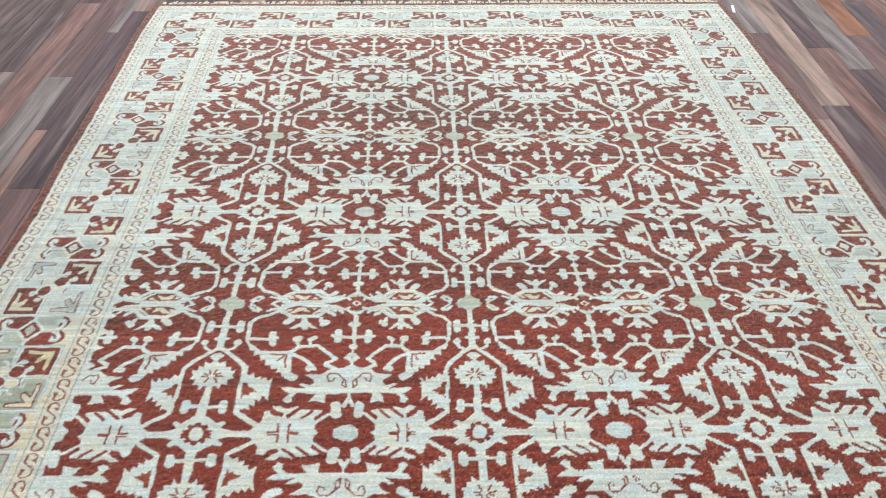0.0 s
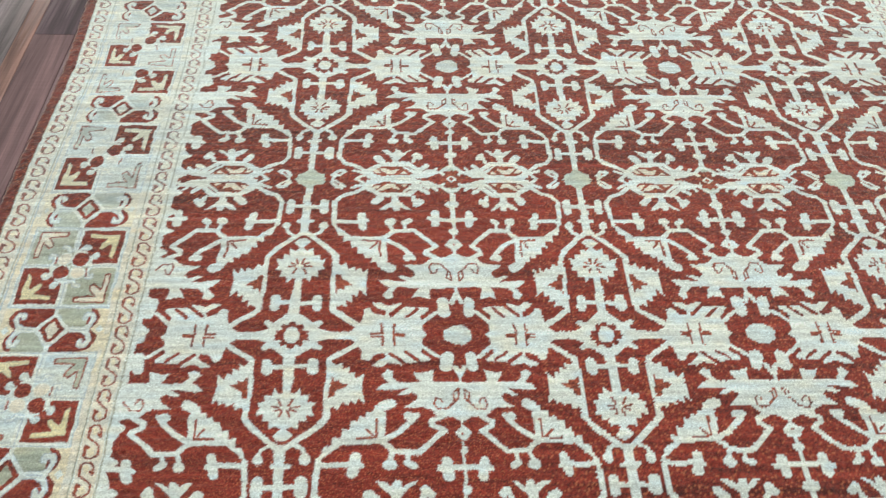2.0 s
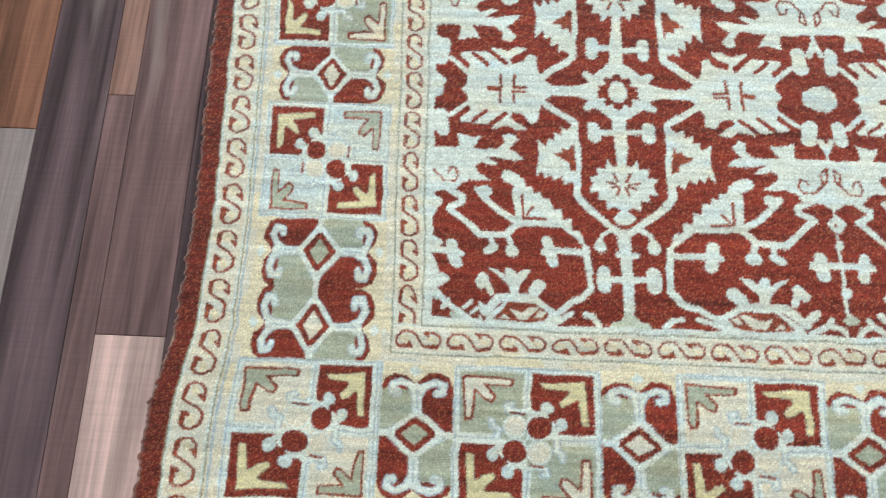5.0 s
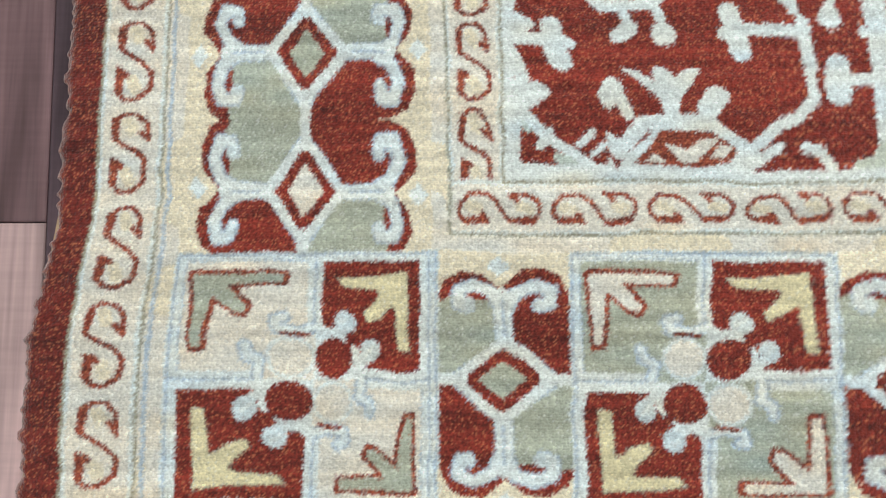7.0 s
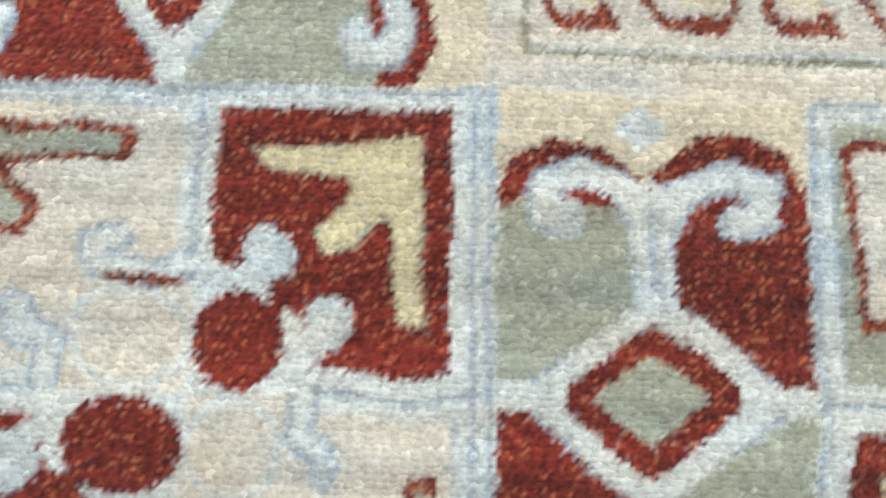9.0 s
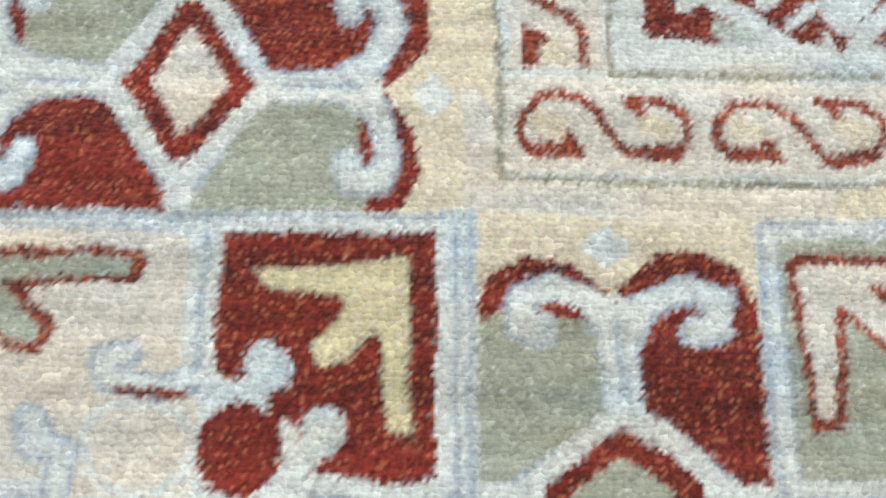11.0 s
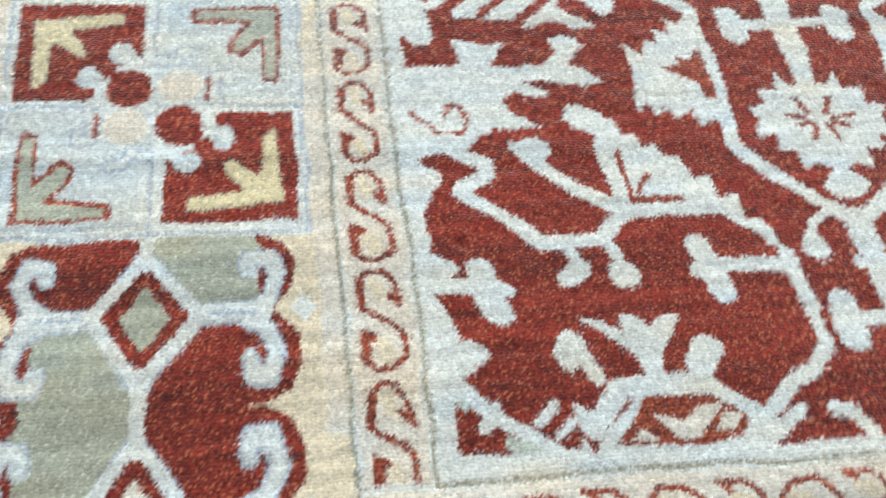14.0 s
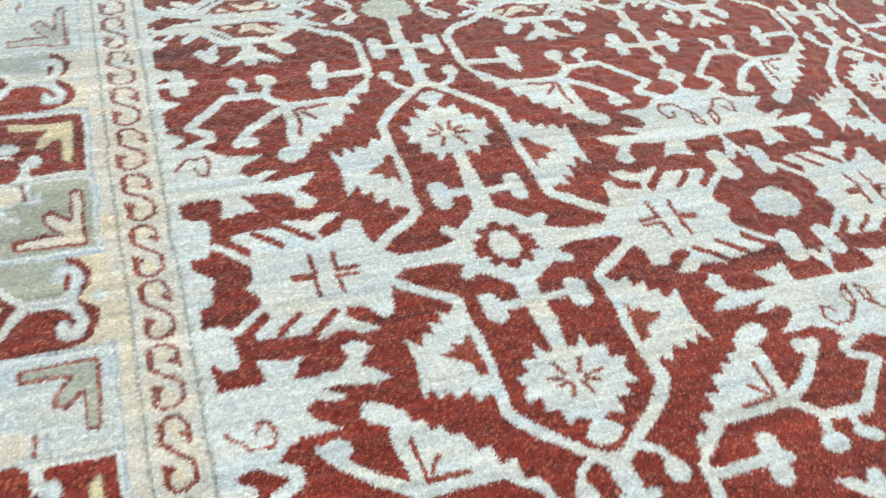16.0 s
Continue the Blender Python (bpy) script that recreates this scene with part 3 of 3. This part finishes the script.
def settle(x, y):
    """The rug as it lies: wider towards its far end, its sides a little bowed, that end a little askew."""
    wide = (x - 0.865) * np.interp(y, [0.8, 1.15, 1.58, 2.0, 2.4], [0.0, -0.003, 0.022, 0.058, 0.075])
    edge = np.interp(y, [-0.3, -0.06, 0.02, 0.185, 0.5, 0.85, 1.43, 2.03, 2.7], [-0.004, -0.002, 0.014, 0.017, 0.002, -0.006, -0.008, 0.022, 0.015])
    mid = np.interp(y, [0.0, 0.15, 0.4, 0.7, 1.0, 1.4, 1.7, 2.0, 2.4], [0.004, 0.003, -0.005, -0.018, -0.026, -0.030, -0.022, -0.014, -0.016])
    inner = np.interp(y, [0.0, 0.14, 0.26, 0.4, 0.52, 0.7, 1.0, 1.4, 2.0, 2.4], [0.0, -0.002, -0.009, -0.011, -0.0155, -0.019, -0.025, -0.027, -0.006, -0.003])
    d = (FX0 - x) / EDGE
    left = np.where(d > 0.445, mid + (edge - mid) * np.clip((d - 0.445) / 0.5, 0, 1),
                    np.where(d > 0.083, inner + (mid - inner) * (d - 0.083) / 0.362, inner * np.interp(d, [-0.5, 0.0, 0.083], [0.0, 0.8, 1.0])))
    edge = np.interp(y, [0.5, 1.5, 2.04, 2.8], [-0.015, -0.017, -0.057, -0.058])
    mid = np.interp(y, [0.5, 0.95, 1.38, 1.7, 2.05, 2.4], [-0.020, -0.020, -0.012, -0.017, -0.038, -0.032])
    d = (x - FX1) / EDGE
    right = np.where(d > 0.445, mid + (edge - mid) * np.clip((d - 0.445) / 0.5, 0, 1), mid * np.interp(d, [-0.7, 0.0, 0.445], [0.0, 0.45, 1.0]))
    k = np.clip((y - 1.2) / 1.5, 0, 1)
    return x + wide + left + right, y + 0.037 * (x - 0.87) * k * k


def smooth_noise(x, y, sx, sy, seed):
    rng = np.random.default_rng(seed)
    grid = rng.standard_normal((64, 64))
    gx, gy = (x / sx) % 64, (y / sy) % 64
    i, j = gx.astype(int), gy.astype(int)
    fx, fy = gx - i, gy - j
    fx, fy = fx * fx * (3 - 2 * fx), fy * fy * (3 - 2 * fy)
    i, j = i % 64, j % 64
    i1, j1 = (i + 1) % 64, (j + 1) % 64
    return (grid[i, j] * (1 - fx) + grid[i1, j] * fx) * (1 - fy) + (grid[i, j1] * (1 - fx) + grid[i1, j1] * fx) * fy


def knots(x0, x1, y0, y1, step, seed):
    """One sheet of knots: places, dyes, part numbers of its faces, and the faces."""
    rng = np.random.default_rng(seed)
    nx, ny = max(2, int(round((x1 - x0) / step)) + 1), max(2, int(round((y1 - y0) / step)) + 1)
    gx, gy = np.meshgrid(np.linspace(x0, x1, nx), np.linspace(y0, y1, ny), indexing="ij")
    x, y = gx.ravel(), gy.ravel()
    n = x.size
    jig = 0.0003
    wob = 0.0010
    sx = x + rng.normal(0, jig, n) + wob * smooth_noise(x, y, 0.021, 0.019, 11)
    sy = y + rng.normal(0, jig, n) + wob * smooth_noise(x, y, 0.024, 0.017, 12)
    dye, key = pattern(sx, sy)
    table = np.array([DYES[k] for k in DYE_NAMES])
    col = table[dye].copy()
    for _ in range(2 if step < 0.0025 else 0):
        near, _key = pattern(sx + rng.normal(0, 0.0010, n), sy + rng.normal(0, 0.0010, n))
        col += table[near]
    col /= 3 if step < 0.0025 else 1
    # in the border, dyes blend towards paler ones with growing y
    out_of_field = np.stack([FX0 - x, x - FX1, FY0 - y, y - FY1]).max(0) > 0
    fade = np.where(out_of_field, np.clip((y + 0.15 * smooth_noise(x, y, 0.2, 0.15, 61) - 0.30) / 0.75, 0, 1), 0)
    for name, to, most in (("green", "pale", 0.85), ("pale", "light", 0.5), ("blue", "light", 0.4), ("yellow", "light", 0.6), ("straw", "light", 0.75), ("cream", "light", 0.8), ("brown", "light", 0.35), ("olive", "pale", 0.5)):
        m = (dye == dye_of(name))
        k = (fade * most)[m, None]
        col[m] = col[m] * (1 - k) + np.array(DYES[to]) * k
    reddish = np.isin(dye, [dye_of("red"), dye_of("brown"), dye_of("edge")])
    pale = ~reddish
    # abrash: bands of wool of another batch, running with the weft
    band = 0.10 * smooth_noise(x, y, 0.5, 0.013, 21) + 0.07 * smooth_noise(x, y, 0.09, 0.006, 22) + 0.06 * smooth_noise(x, y, 0.7, 0.3, 23)
    band += np.where(reddish, 0.07 * smooth_noise(x, y, 0.03, 0.0024, 24), 0)
    speck = rng.normal(0, 1, n)
    gain = np.where(reddish, 1 + 2.0 * band + 0.22 * speck, 1 + np.where(dye == dye_of("green"), 1.0, 0.55) * band + 0.045 * speck)
    col *= np.clip(gain, 0.38, 1.6)[:, None]
    hot = reddish & (rng.random(n) < 0.13)
    col[hot] = col[hot] * 0.5 + np.array(srgb(210, 128, 88)) * 0.5
    deep = reddish & (rng.random(n) < 0.27)
    col[deep] *= np.array([0.62, 0.5, 0.6])
    tint = smooth_noise(x, y, 0.03, 0.012, 31)
    cool = pale & ~np.isin(dye, [dye_of("yellow"), dye_of("straw")])
    col[cool] *= 1 + 0.035 * tint[cool, None] * np.array([-1.0, 0.0, 1.2])
    # white highlights on scattered pale knots, mixed into the knot colour
    gleam = pale & (rng.random(n) < 0.05)
    col[gleam] = col[gleam] * 0.6 + 0.4 * np.array([0.8, 0.82, 0.8])
    px, py = settle(x, y)
    yarn = np.clip((np.maximum(X0 + 0.012 - x, x - X1 + 0.012)) / 0.012, 0, 1)
    px = px + yarn * 0.0022 * smooth_noise(x, y, 0.02, 0.004, 51) * np.where(x < 0.8, -1, 1)
    far = np.stack([FX0 - x, x - FX1, (FY0 - y) / 0.955, (y - FY1) / 1.04]).max(0)
    z = 0.0105 + rng.normal(0, 0.00018, n) + 0.0005 * smooth_noise(x, y, 0.009, 0.007, 41) + 0.0012 * smooth_noise(x, y, 0.4, 0.4, 42)
    z -= np.where(np.isin(dye, [dye_of("blue"), dye_of("olive")]), 0.0006, 0) + np.where(reddish, 0.0003, 0)
    z -= 0.009 * np.clip((far - EDGE + 0.010) / 0.010, 0, 1) ** 2
    verts = np.stack([px, py, np.maximum(z, 0.0012)], 1).astype(np.float32)
    idx = np.arange(n).reshape(nx, ny)
    faces = np.stack([idx[:-1, :-1], idx[1:, :-1], idx[1:, 1:], idx[:-1, 1:]], -1).reshape(-1, 4)
    return verts, col, key[faces[:, 0]], faces


NEAR = (0.72, 0.70)
CLOSE = (0.26, 0.24)
sheets = [knots(X0, CLOSE[0], Y0, CLOSE[1], 0.0012, 1), knots(CLOSE[0] - 0.003, NEAR[0], Y0, CLOSE[1], 0.0018, 4), knots(X0, NEAR[0], CLOSE[1] - 0.003, NEAR[1], 0.0018, 5),
          knots(NEAR[0] - 0.004, X1, Y0, NEAR[1], 0.0030, 2), knots(X0, X1, NEAR[1] - 0.004, Y1, 0.0028, 3)]
shift, vs, cs, ks, fs = 0, [], [], [], []
for v, c, k, f in sheets:
    vs.append(v), cs.append(c), ks.append(k), fs.append(f + shift)
    shift += len(v)
V, C, K, F = np.concatenate(vs), np.concatenate(cs), np.concatenate(ks), np.concatenate(fs)
order = np.argsort(K, kind="stable")
K, F = K[order], F[order]
starts = np.flatnonzero(np.r_[True, K[1:] != K[:-1]])
ends = np.r_[starts[1:], len(K)]


def pile(name, faces, parent, label=""):
    used, local = np.unique(faces, return_inverse=True)
    mesh = bpy.data.meshes.new(name)
    m = len(faces)
    mesh.vertices.add(len(used))
    mesh.vertices.foreach_set("co", V[used].ravel())
    mesh.loops.add(4 * m)
    mesh.loops.foreach_set("vertex_index", local.ravel().astype(np.int32))
    mesh.polygons.add(m)
    mesh.polygons.foreach_set("loop_start", np.arange(0, 4 * m, 4, dtype=np.int32))
    mesh.update(calc_edges=True)
    mesh.shade_smooth()
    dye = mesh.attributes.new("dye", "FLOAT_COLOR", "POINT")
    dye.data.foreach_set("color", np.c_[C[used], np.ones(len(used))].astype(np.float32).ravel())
    mesh.materials.append(WOOL)
    ob = new(name, mesh)
    ob.parent = parent
    return tagged(ob, label) if label else ob


rug = tagged(new("rug"), "hand-knotted wool rug, rust red with ivory lattice, lying on planks", "rug")
groups = {int(K[a]): F[a:b] for a, b in zip(starts, ends)}
field = pile("field", groups.pop(0), rug, "rust red wool field of the rug")
if 10000 in groups:
    pile("lattice", groups.pop(10000), field, "ivory angular lattice")
SIDES = ("left", "right", "bottom", "top")
border = [pile("border_ground", groups.pop(220000 + k), rug, "straw yellow ground of the main border") for k in range(4)]
for key in sorted(groups):
    faces = groups[key]
    if key < 200000:
        pile(MOTIFS[key // 10000], faces, field)
    elif key < 210000:
        pile("inner_scroll_band", faces, rug, "cream band with rust scrolls")
    elif key < 220000:
        pile("outer_scroll_band", faces, rug, "cream band with rust scrolls")
    elif key < 240000:
        pile("bound_edge", faces, rug, "dark red overcast wool edge")
    elif key < 310000:
        pile("corner_square", faces, border[2 if key % 100 < 20 else 3])
    else:
        side = (key - 310000) // 10000
        pile("heart_panel" if (key % 10000) < 500 else "arrow_square", faces, border[side])

# backing under the pile
bm = bmesh.new()
ring = [(X0 + 0.004, y) for y in np.linspace(Y0 + 0.004, Y1 - 0.004, 40)] + [(X1 - 0.004, y) for y in np.linspace(Y1 - 0.004, Y0 + 0.004, 40)]
low, high = [], []
for x, y in ring:
    a, b = settle(np.array([x]), np.array([y]))
    low.append(bm.verts.new((float(a[0]), float(b[0]), 0.0005)))
    high.append(bm.verts.new((float(a[0]), float(b[0]), 0.0040)))
bm.faces.new(high)
bm.faces.new(low[::-1])
for i in range(len(ring)):
    j = (i + 1) % len(ring)
    bm.faces.new((low[i], low[j], high[j], high[i]))
bmesh.ops.recalc_face_normals(bm, faces=bm.faces[:])
part("backing", bm, BACKING, rug, "tan woven backing")


def fringe(y_edge, way, seed):
    """Short knotted cotton ends along one end of the rug."""
    rng = random.Random(seed)
    bm = bmesh.new()
    x = X0 + 0.03
    while x < X1 - 0.02:
        reach = rng.uniform(0.025, 0.05)
        lean = rng.uniform(-0.010, 0.010)
        for i in range(3):
            w = 0.0024
            pts = []
            for s in (0.0, 0.5, 1.0):
                a, b = settle(np.array([x + lean * s + (i - 1) * 0.003 * s + rng.uniform(-.001, .001)]), np.array([y_edge + way * (reach * s - 0.004)]))
                pts.append((float(a[0]), float(b[0]), 0.0050 - 0.0030 * s + 0.0005 * i))
            rows = []
            for px, py, pz in pts:
                rows.append([bm.verts.new((px - w, py, pz - 0.0008)), bm.verts.new((px, py, pz + 0.0012)), bm.verts.new((px + w, py, pz - 0.0008))])
            for r0, r1 in zip(rows, rows[1:]):
                for k in range(3):
                    bm.faces.new((r0[k], r0[(k + 1) % 3], r1[(k + 1) % 3], r1[k]))
        x += rng.uniform(0.007, 0.011)
    bmesh.ops.recalc_face_normals(bm, faces=bm.faces[:])
    return bm


tagged(part("fringe", fringe(Y1, 1, 5), COTTON, rug, "short off-white cotton fringe"), kind="stuff")
tagged(part("fringe", fringe(Y0, -1, 6), COTTON, rug, "short off-white cotton fringe"), kind="stuff")


# ---- the paper tag at the far corner ----
bm = bmesh.new()
box(bm, -0.006, 0.006, -0.045, 0.045, 0.0, 0.0015, 0.0004)
tag = part("paper_tag", bm, PAPER)
tag.matrix_basis = pose(2.088, 2.74, 0.0008, 0, 0, -12)
tagged(tag, "small white paper tag lying beside the rug corner", "tag")

# ---- the plank floor ----
WIDE = 0.096
bm = bmesh.new()
box(bm, ROOM[0], ROOM[1], ROOM[2], ROOM[3], -0.03, -0.0045)
floor = tagged(part("floor", bm, JOINT), "brown mixed-tone laminate plank floor", "floor", kind="structure")


def fan(x, y):
    """Board lines spread a little towards the far end; they stop at the walls."""
    return min(max(x + (-0.02 + (x + 0.36) * 0.042) * (y - 1.0), ROOM[0]), ROOM[1])


def plank_mesh(bm, x0, x1, y0, y1):
    g, c, top, mid = 0.0004, 0.0010, 0.0, -0.0008
    loops = []
    for inset, z in ((g, -0.0045), (g, mid), (g + c, top)):
        loops.append([bm.verts.new((fan(x, y), y, z)) for x, y in
                      ((x0 + inset, y0 + inset), (x1 - inset, y0 + inset), (x1 - inset, y1 - inset), (x0 + inset, y1 - inset))])
    for a, b in zip(loops, loops[1:]):
        for i in range(4):
            bm.faces.new((a[i], a[(i + 1) % 4], b[(i + 1) % 4], b[i]))
    bm.faces.new(loops[2])


BROWNS = [srgb(92, 76, 80), srgb(108, 85, 87), srgb(122, 93, 91), srgb(84, 72, 78), srgb(138, 116, 114), srgb(100, 80, 84), srgb(124, 86, 76), srgb(114, 98, 98)]
PINK, PALE, RUSSET, DARK, GREY = srgb(174, 148, 146), srgb(148, 126, 120), srgb(134, 92, 76), srgb(88, 72, 78), srgb(122, 112, 114)
# boards that show beside the rug: column, then where each begins and its brown
KNOWN = {0: ((-0.95, PINK), (0.02, BROWNS[1]), (1.29, DARK), (2.66, BROWNS[4])),
         1: ((-0.6, DARK), (0.75, BROWNS[5]), (1.9, BROWNS[2])),
         -1: ((-0.7, BROWNS[1]), (0.368, srgb(146, 112, 104)), (1.63, DARK), (2.43, GREY)),
         -2: ((-0.45, DARK), (0.85, GREY), (2.02, BROWNS[1])),
         -3: ((-0.8, GREY), (0.31, RUSSET), (1.45, BROWNS[2]), (2.75, DARK)),
         24: ((0.9, BROWNS[4]), (1.72, BROWNS[1]), (2.47, GREY)),
         25: ((0.55, DARK), (1.82, PALE), (2.95, BROWNS[1])),
         26: ((1.15, BROWNS[2]), (2.32, DARK), (3.2, BROWNS[4])),
         27: ((0.85, DARK), (2.12, GREY), (3.1, RUSSET)),
         28: ((1.3, BROWNS[1]), (2.45, RUSSET))}
rng = random.Random(8)


def board(name, bm, tones, seeds):
    ob = part(name, bm, LAMINATE, floor)
    tone = ob.data.attributes.new("tone", "FLOAT_COLOR", "POINT")
    tone.data.foreach_set("color", np.array([(*c, 1.0) for c in tones for _ in range(12)], np.float32).ravel())
    seed = ob.data.attributes.new("seed", "FLOAT", "POINT")
    seed.data.foreach_set("value", np.repeat(np.array(seeds, np.float32), 12))
    return ob


def row_line(k):
    return -0.369 + WIDE * k if k >= 0 else -0.409 + WIDE * (k + 1)


rest, rest_tones, rest_seeds = bmesh.new(), [], []
for k in range(-50, 82):
    x0, x1 = row_line(k), row_line(k + 1)
    rows = list(KNOWN.get(k, ((rng.uniform(-0.6, 0.5), rng.choice(BROWNS)),)))
    while rows[0][0] > ROOM[2]:
        rows.insert(0, (rows[0][0] - rng.uniform(0.75, 1.25), rng.choice(BROWNS)))
    while rows[-1][0] < ROOM[3]:
        rows.append((rows[-1][0] + rng.uniform(0.75, 1.25), rng.choice(BROWNS)))
    for (y0, tone), (y1, _) in zip(rows, rows[1:]):
        y0, y1 = max(y0, ROOM[2]), min(y1, ROOM[3])
        ends = [fan(x, y) for x in (x0, x1) for y in (y0, y1)]
        if y1 - y0 < 0.02 or min(ends[2:]) - ROOM[0] < 0.004 or ROOM[1] - max(ends[:2]) < 0.004:
            continue
        if (-13 <= k <= 1 or 24 <= k <= 40) and y1 > -0.9 and y0 < 3.3:
            one = bmesh.new()
            plank_mesh(one, x0, x1, y0, y1)
            board("plank", one, [tone], [rng.random()])
        else:
            plank_mesh(rest, x0, x1, y0, y1)
            rest_tones.append(tone), rest_seeds.append(rng.random())
tagged(board("far_planks", rest, rest_tones, rest_seeds), kind="stuff")
